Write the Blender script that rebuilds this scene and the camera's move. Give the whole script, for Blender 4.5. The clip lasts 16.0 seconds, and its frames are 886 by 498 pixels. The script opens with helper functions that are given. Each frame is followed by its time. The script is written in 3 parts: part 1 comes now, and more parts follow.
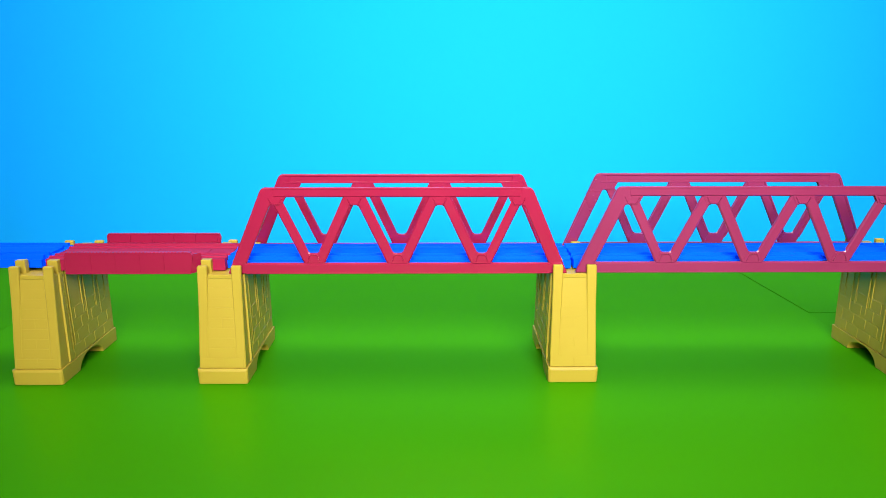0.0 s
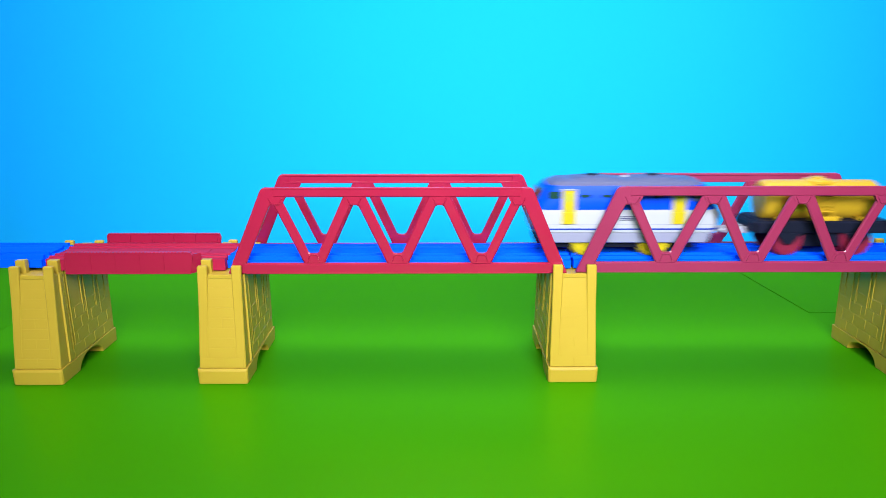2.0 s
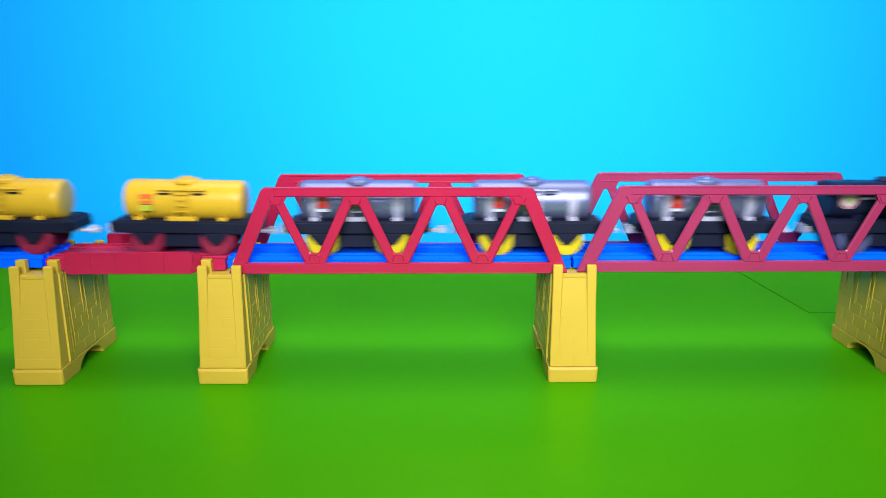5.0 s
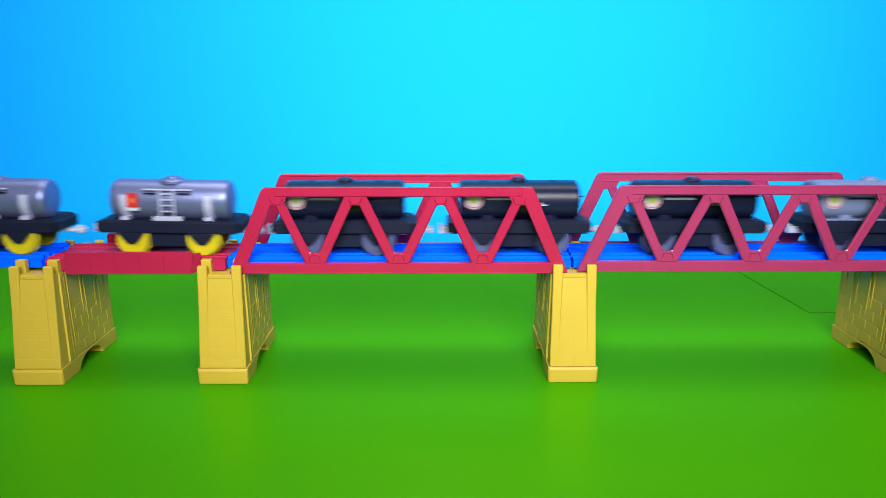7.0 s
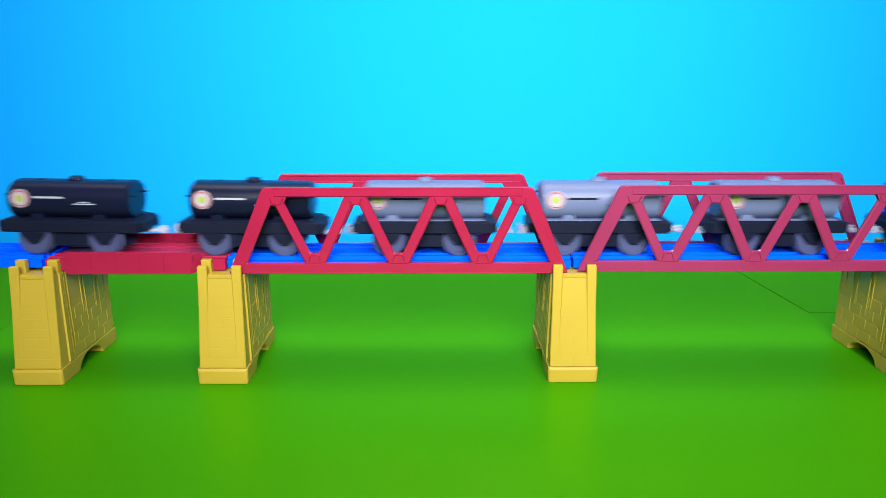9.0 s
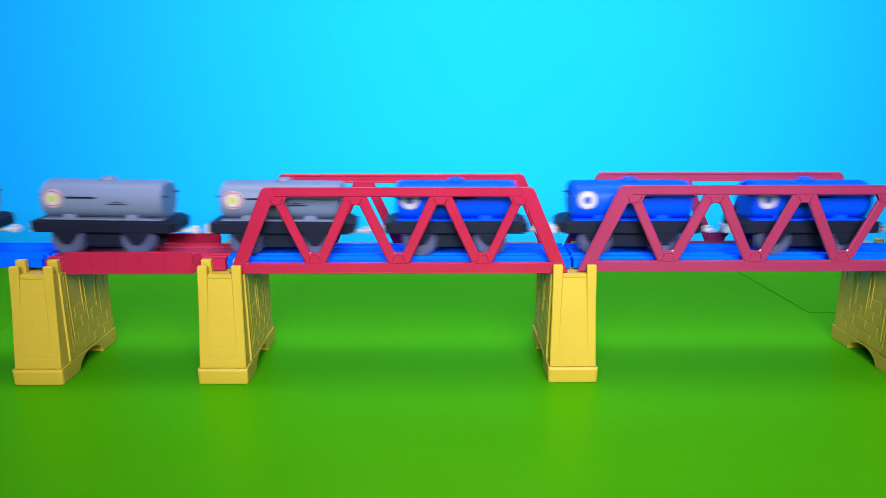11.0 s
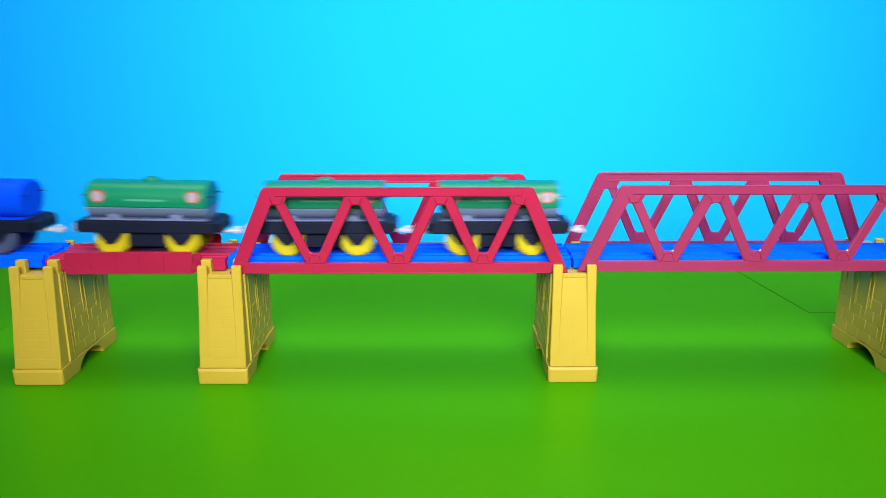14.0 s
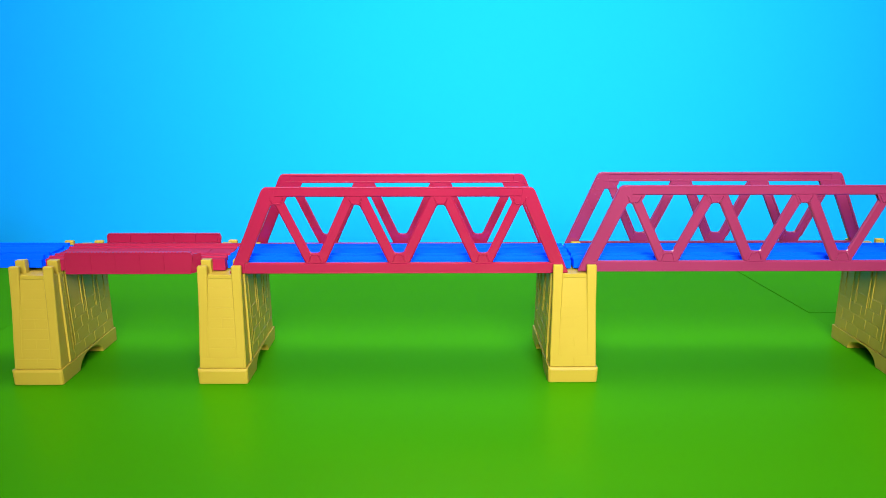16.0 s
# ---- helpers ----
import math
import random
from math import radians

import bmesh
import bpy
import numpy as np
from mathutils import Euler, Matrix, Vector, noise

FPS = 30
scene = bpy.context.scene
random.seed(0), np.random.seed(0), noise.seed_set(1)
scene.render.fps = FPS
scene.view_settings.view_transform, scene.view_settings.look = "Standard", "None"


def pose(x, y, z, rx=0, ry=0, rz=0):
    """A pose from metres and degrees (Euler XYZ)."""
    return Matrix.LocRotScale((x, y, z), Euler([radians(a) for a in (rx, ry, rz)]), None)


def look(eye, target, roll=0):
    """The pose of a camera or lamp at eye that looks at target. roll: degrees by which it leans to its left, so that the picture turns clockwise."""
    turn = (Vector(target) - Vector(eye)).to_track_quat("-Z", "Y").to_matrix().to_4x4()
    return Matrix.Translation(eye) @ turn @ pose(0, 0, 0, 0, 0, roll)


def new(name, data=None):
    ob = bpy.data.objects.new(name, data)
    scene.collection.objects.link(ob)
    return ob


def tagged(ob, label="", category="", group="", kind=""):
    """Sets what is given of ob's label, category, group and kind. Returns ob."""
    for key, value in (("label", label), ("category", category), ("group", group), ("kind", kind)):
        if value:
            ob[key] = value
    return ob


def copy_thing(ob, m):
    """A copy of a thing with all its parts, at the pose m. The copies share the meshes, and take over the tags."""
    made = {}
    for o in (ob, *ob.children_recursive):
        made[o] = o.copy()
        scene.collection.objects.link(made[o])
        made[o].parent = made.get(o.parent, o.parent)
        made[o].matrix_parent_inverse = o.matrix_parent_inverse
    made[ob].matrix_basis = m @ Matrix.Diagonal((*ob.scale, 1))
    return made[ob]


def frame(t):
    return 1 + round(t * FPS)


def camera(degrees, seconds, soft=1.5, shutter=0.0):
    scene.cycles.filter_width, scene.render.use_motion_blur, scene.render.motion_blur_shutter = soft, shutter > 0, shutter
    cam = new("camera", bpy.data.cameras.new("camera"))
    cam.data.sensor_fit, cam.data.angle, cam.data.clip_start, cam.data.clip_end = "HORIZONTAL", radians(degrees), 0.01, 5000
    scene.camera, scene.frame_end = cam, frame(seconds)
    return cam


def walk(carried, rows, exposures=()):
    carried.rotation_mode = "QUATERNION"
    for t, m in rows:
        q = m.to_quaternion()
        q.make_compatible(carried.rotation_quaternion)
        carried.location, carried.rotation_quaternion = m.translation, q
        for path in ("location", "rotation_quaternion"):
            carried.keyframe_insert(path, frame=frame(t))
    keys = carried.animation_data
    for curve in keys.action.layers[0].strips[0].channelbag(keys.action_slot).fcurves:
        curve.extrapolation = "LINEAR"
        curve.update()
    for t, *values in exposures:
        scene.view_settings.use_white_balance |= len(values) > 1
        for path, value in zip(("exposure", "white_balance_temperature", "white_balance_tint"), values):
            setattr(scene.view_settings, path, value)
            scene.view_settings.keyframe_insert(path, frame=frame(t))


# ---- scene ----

# ---- camera ----
cam = camera(61.13, 16.0, soft=0.75, shutter=0.82)
CAM = look((0.1307, -0.4673, 0.1884), (0.1307 + 0.00738, -0.4673 + 0.97193, 0.1884 - 0.23516), 0)
walk(cam, [(0.0, CAM), (16.0, CAM)])

# ---- light ----
world = bpy.data.worlds.new("room_air")
scene.world = world
world.use_nodes = True
world.node_tree.nodes["Background"].inputs[0].default_value = (0.9, 0.95, 1.0, 1)
world.node_tree.nodes["Background"].inputs[1].default_value = 0.04
scene.view_settings.exposure = 0.0


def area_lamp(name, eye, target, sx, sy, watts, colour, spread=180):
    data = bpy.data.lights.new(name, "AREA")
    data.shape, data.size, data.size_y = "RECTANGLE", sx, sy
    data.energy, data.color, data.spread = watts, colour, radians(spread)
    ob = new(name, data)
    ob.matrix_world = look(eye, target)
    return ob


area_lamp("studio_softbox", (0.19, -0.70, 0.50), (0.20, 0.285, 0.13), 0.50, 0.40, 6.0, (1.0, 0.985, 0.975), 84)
# Unseen fill lamp, added well below the ceiling to lift the ground from above.
area_lamp("ceiling_panel", (0.15, 0.12, 1.3), (0.15, 0.14, 0.0), 1.0, 0.6, 9.0, (1.0, 0.98, 0.95))
# Unseen strip, added to brighten the ground that the bridge shadows.
area_lamp("overhead_strip", (0.13, 0.15, 0.50), (0.13, 0.135, 0.0), 1.1, 0.26, 0.98, (1.0, 0.98, 0.95), 66)


# ---- materials ----
def plastic(name, colour, rough=0.38, vary=0.10, bump=0.05, metal=0.0, grain=180.0, spec=0.25):
    m = bpy.data.materials.new(name)
    m.use_nodes = True
    nt = m.node_tree
    b = nt.nodes["Principled BSDF"]
    b.inputs["Metallic"].default_value = metal
    b.inputs["Specular IOR Level"].default_value = spec
    co = nt.nodes.new("ShaderNodeTexCoord")
    big = nt.nodes.new("ShaderNodeTexNoise")
    big.inputs["Scale"].default_value, big.inputs["Detail"].default_value = grain * 0.16, 4
    fine = nt.nodes.new("ShaderNodeTexNoise")
    fine.inputs["Scale"].default_value, fine.inputs["Detail"].default_value = grain * 5, 3
    for n in (big, fine):
        nt.links.new(co.outputs["Object"], n.inputs["Vector"])
    info = nt.nodes.new("ShaderNodeObjectInfo")
    add = nt.nodes.new("ShaderNodeMath")
    add.operation = "MULTIPLY_ADD"
    nt.links.new(info.outputs["Random"], add.inputs[0])
    add.inputs[1].default_value = 0.04
    nt.links.new(big.outputs["Fac"], add.inputs[2])
    mix = nt.nodes.new("ShaderNodeMix")
    mix.data_type = "RGBA"
    lo = [c * (1 - vary) for c in colour]
    hi = [min(1, c * (1 + vary)) for c in colour]
    mix.inputs["A"].default_value, mix.inputs["B"].default_value = (*lo, 1), (*hi, 1)
    nt.links.new(add.outputs[0], mix.inputs["Factor"])
    nt.links.new(mix.outputs["Result"], b.inputs["Base Color"])
    rg = nt.nodes.new("ShaderNodeMapRange")
    rg.inputs["To Min"].default_value, rg.inputs["To Max"].default_value = rough * 0.8, min(1, rough * 1.2)
    nt.links.new(big.outputs["Fac"], rg.inputs["Value"])
    nt.links.new(rg.outputs["Result"], b.inputs["Roughness"])
    bp = nt.nodes.new("ShaderNodeBump")
    bp.inputs["Strength"].default_value, bp.inputs["Distance"].default_value = bump, 0.0004
    nt.links.new(fine.outputs["Fac"], bp.inputs["Height"])
    nt.links.new(bp.outputs["Normal"], b.inputs["Normal"])
    return m


def satin_card(name, colour, gloss, rough, amount):
    """Dyed card whose sheen takes the dye's colour."""
    m = plastic(name, colour, 0.7, 0.12, 0.12, grain=30, spec=0.008)
    nt = m.node_tree
    stretch = nt.nodes.new("ShaderNodeMapping")
    stretch.inputs["Scale"].default_value = (0.35, 1.8, 1.0)
    big = next(n for n in nt.nodes if n.bl_idname == "ShaderNodeTexNoise")
    nt.links.new(nt.nodes["Texture Coordinate"].outputs["Object"], stretch.inputs["Vector"])
    nt.links.new(stretch.outputs["Vector"], big.inputs["Vector"])
    sheen = nt.nodes.new("ShaderNodeBsdfGlossy")
    sheen.inputs["Color"].default_value = (*gloss, 1)
    sheen.inputs["Roughness"].default_value = rough
    mix = nt.nodes.new("ShaderNodeMixShader")
    mix.inputs[0].default_value = amount
    nt.links.new(nt.nodes["Principled BSDF"].outputs[0], mix.inputs[1])
    nt.links.new(sheen.outputs[0], mix.inputs[2])
    nt.links.new(mix.outputs[0], nt.nodes["Material Output"].inputs["Surface"])
    return m


M = dict(
    grass=satin_card("green_card", (0.030, 0.193, 0.0008), (0.5, 1.0, 0.04), 0.30, 0.07),
    sky=plastic("blue_card", (0.0012, 0.325, 0.98), 0.8, 0.02, 0.05, grain=12, spec=0.13),
    plaster=plastic("white_plaster", (0.36, 0.36, 0.35), 0.9, 0.05, 0.2, grain=8),
    boards=plastic("floor_boards", (0.28, 0.19, 0.12), 0.5, 0.25, 0.2, grain=12),
    pier=plastic("yellow_plastic", (0.345, 0.245, 0.026), 0.40, 0.06, 0.06),
    red=plastic("crimson_plastic", (0.250, 0.0080, 0.038), 0.22, 0.12, 0.06, spec=0.50),
    deck=plastic("matt_crimson_plastic", (0.265, 0.0080, 0.040), 0.55, 0.12, 0.06, spec=0.10),
    # crimson again, with haze and weaker light on the right put into its colour
    mauve=plastic("hazed_crimson_plastic", (0.195, 0.0165, 0.062), 0.30, 0.12, 0.06, spec=0.45),
    track=plastic("track_blue_plastic", (0.0002, 0.078, 0.92), 0.55, 0.06, 0.05, spec=0.02),
    yellow=plastic("tank_yellow_plastic", (0.385, 0.245, 0.016), 0.33, 0.05, 0.04),
    silver=plastic("silver_lacquer", (0.115, 0.135, 0.265), 0.36, 0.08, 0.04, metal=0.6),
    black=plastic("black_plastic", (0.0040, 0.0055, 0.019), 0.32, 0.2, 0.06, spec=0.15),
    charcoal=plastic("chassis_black_plastic", (0.0042, 0.0060, 0.017), 0.5, 0.2, 0.08, spec=0.10),
    gray=plastic("tank_gray_plastic", (0.092, 0.117, 0.215), 0.38, 0.06, 0.05),
    blue=plastic("tank_blue_plastic", (0.0005, 0.046, 0.62), 0.36, 0.06, 0.05, spec=0.08),
    green=plastic("tank_green_plastic", (0.001, 0.125, 0.062), 0.34, 0.06, 0.05),
    white=plastic("white_plastic", (0.30, 0.32, 0.40), 0.36, 0.04, 0.05),
    roof=plastic("roof_gray_plastic", (0.06, 0.068, 0.15), 0.45, 0.08, 0.06),
    skirt=plastic("skirt_gray_plastic", (0.19, 0.205, 0.32), 0.42, 0.06, 0.05),
    wheel_yellow=plastic("wheel_yellow_plastic", (0.34, 0.285, 0.006), 0.36, 0.06, 0.05),
    wheel_red=plastic("wheel_maroon_plastic", (0.14, 0.008, 0.03), 0.4, 0.1, 0.05),
    wheel_gray=plastic("wheel_gray_plastic", (0.042, 0.052, 0.12), 0.42, 0.1, 0.05),
    rubber=plastic("tyre_rubber", (0.02, 0.02, 0.02), 0.8, 0.2, 0.1),
    pale=plastic("trim_lavender_plastic", (0.24, 0.25, 0.36), 0.4, 0.05, 0.05),
    badge_white=plastic("print_white", (0.30, 0.305, 0.37), 0.4, 0.05, 0.02),
    leaf=plastic("print_pale_green", (0.05, 0.22, 0.15), 0.4, 0.05, 0.02),
    steel=plastic("axle_steel", (0.6, 0.6, 0.6), 0.25, 0.05, 0.02, metal=1.0),
    glass=plastic("tinted_window", (0.008, 0.035, 0.03), 0.12, 0.2, 0.0),
    orange=plastic("print_orange", (0.45, 0.09, 0.02), 0.4, 0.05, 0.02),
    signal_red=plastic("print_red", (0.32, 0.015, 0.015), 0.4, 0.05, 0.02),
    lime=plastic("print_lime", (0.26, 0.30, 0.03), 0.4, 0.05, 0.02),
    pink=plastic("print_blush", (0.28, 0.22, 0.26), 0.4, 0.05, 0.02),
    navy=plastic("print_navy", (0.006, 0.03, 0.30), 0.4, 0.05, 0.02),
)


# ---- mesh helpers ----
def link_mesh(name, bm, mat):
    me = bpy.data.meshes.new(name)
    bmesh.ops.recalc_face_normals(bm, faces=bm.faces)
    bm.to_mesh(me)
    bm.free()
    me.materials.append(mat)
    return new(name, me)


def part(name, bm, mat, parent, label=""):
    ob = link_mesh(name, bm, mat)
    ob.parent = parent
    return tagged(ob, label)


def thing(name, m, label, category, group="", kind=""):
    ob = new(name)
    ob.empty_display_size = 0.01
    ob.matrix_world = m
    return tagged(ob, label, category, group, kind)


def soft(bm, w, seg=1, limit=0.5):
    bm.normal_update()
    es = [e for e in bm.edges if len(e.link_faces) == 2 and e.calc_face_angle(0) > limit]
    bmesh.ops.bevel(bm, geom=es, offset=w, segments=seg, affect="EDGES", clamp_overlap=True)
    return bm


def shade(bm, limit=0.7):
    """Smooth rounded faces, keep hard edges hard."""
    for f in bm.faces:
        f.smooth = True
    bm.normal_update()
    for e in bm.edges:
        if len(e.link_faces) == 2 and e.calc_face_angle(0) > limit:
            e.smooth = False
    return bm


def box(x0, x1, y0, y1, z0, z1, bevel=0.0, bm=None):
    own = bmesh.new()
    vs = [own.verts.new((x, y, z)) for x in (x0, x1) for y in (y0, y1) for z in (z0, z1)]
    for q in ((0, 1, 3, 2), (4, 6, 7, 5), (0, 4, 5, 1), (2, 3, 7, 6), (0, 2, 6, 4), (1, 5, 7, 3)):
        own.faces.new([vs[i] for i in q])
    if bevel:
        soft(own, bevel)
    return join(bm, own)


def join(bm, own):
    if bm is None:
        return own
    me = bpy.data.meshes.new("scratch")
    own.to_mesh(me)
    own.free()
    bm.from_mesh(me)
    bpy.data.meshes.remove(me)
    return bm


def prism(poly, axis, a, b, bevel=0.0, bm=None):
    """A polygon pushed along an axis from a to b. Axis y: points (x, z); axis x: points (y, z); axis z: points (x, y)."""
    own = bmesh.new()

    def at(p, d):
        return {"y": (p[0], d, p[1]), "x": (d, p[0], p[1]), "z": (p[0], p[1], d)}[axis]

    va = [own.verts.new(at(p, a)) for p in poly]
    vb = [own.verts.new(at(p, b)) for p in poly]
    own.faces.new(va)
    own.faces.new(vb[::-1])
    for i in range(len(poly)):
        j = (i + 1) % len(poly)
        own.faces.new((va[i], vb[i], vb[j], va[j]))
    bmesh.ops.recalc_face_normals(own, faces=own.faces)
    if bevel:
        soft(own, bevel)
    return join(bm, own)


def turned(profile, axis, c, n=28, bm=None, sy=1.0, sz=1.0):
    """A solid of revolution: profile of (along, radius) about an axis through c."""
    own = bmesh.new()
    rings = []
    for d, r in profile:
        ring = []
        for k in range(n):
            a = 2 * math.pi * k / n
            u, v = r * math.cos(a), r * math.sin(a)
            p = {"x": (d, u * sy, v * sz), "y": (u, d, v), "z": (u, v, d)}[axis]
            ring.append(own.verts.new((p[0] + c[0], p[1] + c[1], p[2] + c[2])))
        rings.append(ring)
    for r0, r1 in zip(rings, rings[1:]):
        for k in range(n):
            own.faces.new((r0[k], r0[(k + 1) % n], r1[(k + 1) % n], r1[k]))
    own.faces.new(rings[0][::-1])
    own.faces.new(rings[-1])
    bmesh.ops.recalc_face_normals(own, faces=own.faces)
    shade(own)
    return join(bm, own)


def rounded(hx, hy, r, n=5):
    pts = []
    for sx, sy, a0 in ((1, 1, 0), (-1, 1, 90), (-1, -1, 180), (1, -1, 270)):
        for k in range(n + 1):
            a = radians(a0 + 90 * k / n)
            pts.append((sx * (hx - r) + r * math.cos(a), sy * (hy - r) + r * math.sin(a)))
    return pts


def stacked(levels, bm=None, cap=True):
    """Rounded rectangles (z, half length, half width, corner, shift) skinned one above another."""
    own = bmesh.new()
    rings = []
    for z, hx, hy, r, *sh in levels:
        s = sh[0] if sh else 0.0
        rings.append([own.verts.new((x + s, y, z)) for x, y in rounded(hx, hy, r)])
    n = len(rings[0])
    for r0, r1 in zip(rings, rings[1:]):
        for k in range(n):
            own.faces.new((r0[k], r0[(k + 1) % n], r1[(k + 1) % n], r1[k]))
    if cap:
        own.faces.new(rings[0][::-1])
        own.faces.new(rings[-1])
    bmesh.ops.recalc_face_normals(own, faces=own.faces)
    shade(own, 0.6)
    return join(bm, own)


# ---- the room and the set ----
WALL_Y = 0.285


def slab(name, x0, x1, y0, y1, z0, z1, mat, label, category):
    ob = link_mesh(name, box(x0, x1, y0, y1, z0, z1), mat)
    return tagged(ob, label, category, kind="structure")


slab("floor", -3.2, 3.6, -1.8, 1.2, -0.12, -0.02, M["boards"], "plain dark wooden floor under the green card", "floor")
slab("wall_north", -3.2, 3.6, 1.2, 1.3, -0.12, 2.3, M["plaster"], "plain white plaster wall behind the blue backdrop", "wall")
slab("wall_south", -3.2, 3.6, -1.9, -1.8, -0.12, 2.3, M["plaster"], "plain white plaster wall", "wall")
slab("wall_west", -3.3, -3.2, -1.9, 1.3, -0.12, 2.3, M["plaster"], "plain white plaster wall", "wall")
slab("wall_east", 3.6, 3.7, -1.9, 1.3, -0.12, 2.3, M["plaster"], "plain white plaster wall", "wall")
slab("ceiling", -3.3, 3.7, -1.9, 1.3, 2.3, 2.4, M["plaster"], "plain white ceiling", "ceiling")
slab("backdrop", -3.0, 3.4, WALL_Y, WALL_Y + 0.006, -0.0195, 1.5, M["sky"], "smooth bright blue card backdrop standing behind the bridge", "backdrop")


def green_sheet(poly, label):
    ob = link_mesh("ground", prism(poly, "z", -0.02, 0.0), M["grass"])
    return tagged(ob, label, "ground", "green card sheets", "structure")


YB = WALL_Y - 0.001
green_sheet([(-0.1915, -1.2), (0.4238, -1.2), (0.4238, 0.0958), (0.4110, YB), (-0.1915, YB)], "large sheet of satin green card under the bridge")
green_sheet([(0.4239, -1.2), (3.4, -1.2), (3.4, 0.0952), (0.4239, 0.0952)], "satin green card sheet butted beside the large one")
green_sheet([(0.4249, 0.0962), (3.4, 0.0962), (3.4, YB), (0.4121, YB)], "satin green card sheet with a thin open seam")
green_sheet([(-3.0, -1.2), (-0.1918, -1.2), (-0.1918, YB), (-3.0, YB)], "satin green card sheet butted beside the large one")


# ---- bridge pier ----
TOP = 0.0668


def build_pier():
    t = thing("bridge_pier", pose(0, 0, 0), "yellow moulded plastic bridge pier with brick relief and arched foot", "bridge pier", "bridge piers")
    arch = [(0.001 + 0.0165 * math.cos(radians(180 - a)), 0.0086 * math.sin(radians(a))) for a in range(0, 181, 12)]
    poly = [(-0.0389, 0)] + arch + [(0.0409, 0), (0.0409, 0.0088), (0.0401, 0.0098), (-0.0381, 0.0098), (-0.0389, 0.0088)]
    bm = prism(poly, "x", -0.0152, 0.0152)
    upright = [e for e in bm.edges if abs(e.verts[0].co.x - e.verts[1].co.x) < 1e-6 and abs(e.verts[0].co.z - e.verts[1].co.z) > 0.005 and abs(e.verts[0].co.y) > 0.038]
    bmesh.ops.bevel(bm, geom=upright, offset=0.0012, segments=1, affect="EDGES")
    part("plinth", soft(bm, 0.0006), M["pier"], t)

    def end(sy, z):
        f = (z - 0.0098) / (TOP - 0.0098)
        return -(0.0374 - 0.0070 * f) if sy < 0 else 0.0394 + 0.0012 * f

    def side(z):
        return 0.0142 + (0.0124 - 0.0142) * (z - 0.0098) / (TOP - 0.0098)

    def pillar(name, rings, bevel=0.0):
        bm = bmesh.new()
        vs = [[bm.verts.new(p) for p in ring] for ring in rings]
        for r0, r1 in zip(vs, vs[1:]):
            for k in range(4):
                bm.faces.new((r0[k], r0[(k + 1) % 4], r1[(k + 1) % 4], r1[k]))
        bm.faces.new(vs[0][::-1])
        bm.faces.new(vs[-1])
        bmesh.ops.recalc_face_normals(bm, faces=bm.faces)
        return part(name, soft(bm, bevel) if bevel else bm, M["pier"], t)

    pillar("shaft", [[(sx * side(z), end(sy, z), z) for sx, sy in ((-1, -1), (1, -1), (1, 1), (-1, 1))] for z in (0.0098, TOP)], 0.0005)
    for sy in (-1, 1):
        for sx in (-1, 1):
            # corner post, proud of the end and above the saddle
            rings = []
            for z, a, b, out, inn in ((0.0170, 0.0086, side(0.017) + 0.0001, 0.0001, -0.002), (0.0450, 0.0077, side(0.045) + 0.0003, 0.0004, -0.002), (0.0727, 0.0072, 0.0131, 0.0011, -0.0022)):
                e = end(sy, min(z, TOP))
                rings.append([(sx * x, e + sy * y, z) for x, y in ((a, out), (b, out), (b, inn), (a, inn))])
            pillar("post", rings, 0.0005)
            # lug and the pilaster that carries it down the broad side
            a, b = sorted((sx * 0.0066, sx * 0.0128))
            c, d = sorted((sy * 0.0243, sy * 0.0199))
            part("lug", box(a, b, c, d, TOP - 0.001, 0.0748, 0.0004), M["pier"], t)
            if sy > 0:
                continue
            rings = []
            for z in (0.0104, 0.0116, TOP - 0.0004):
                o = 0.0006 if z < 0.011 else 0.0011
                k = 1.0 + 0.12 * (TOP - z) / TOP
                rings.append([(sx * x, sy * y * k, z) for x, y in ((side(z) + o, 0.0243), (side(z) + o, 0.0212), (side(z) - 0.001, 0.0208), (side(z) - 0.001, 0.0247))])
            pillar("pilaster", rings)
        e = end(sy, TOP)
        a, b = sorted((e + sy * 0.0006, e - sy * 0.0012))
        part("sill", box(-0.0072, 0.0072, a, b, TOP - 0.002, TOP + 0.0005, 0.0003), M["pier"], t)
    # slender ribs on the broad sides
    for sx in (-1, 1):
        for y, z0 in ((-0.0192, 0.014), (-0.0160, 0.017), (0.0004, 0.034), (0.0048, 0.028), (0.0188, 0.032), (0.0240, 0.026), (0.0330, 0.036)):
            rings = []
            for z, o in ((z0, 0.0003), (z0 + 0.001, 0.0005), (TOP - 0.0005, 0.0007)):
                xo, xi = side(z) + o, side(z) - 0.001
                rings.append([(sx * x, y + d, z) for x, d in ((xo, -0.0005), (xo, 0.0005), (xi, 0.0008), (xi, -0.0008))])
            pillar("rib", rings)

    # brick relief: ends, then broad sides
    def brick(quad, n, h):
        bm = bmesh.new()
        c = sum((Vector(q) for q in quad), Vector()) / 4
        base = [bm.verts.new(Vector(q)) for q in quad]
        top = [bm.verts.new(Vector(q) + (c - Vector(q)) * 0.035 + Vector(n) * h) for q in quad]
        bm.faces.new(top)
        for k in range(4):
            bm.faces.new((base[k], base[(k + 1) % 4], top[(k + 1) % 4], top[k]))
        part("brick", bm, M["pier"], t)

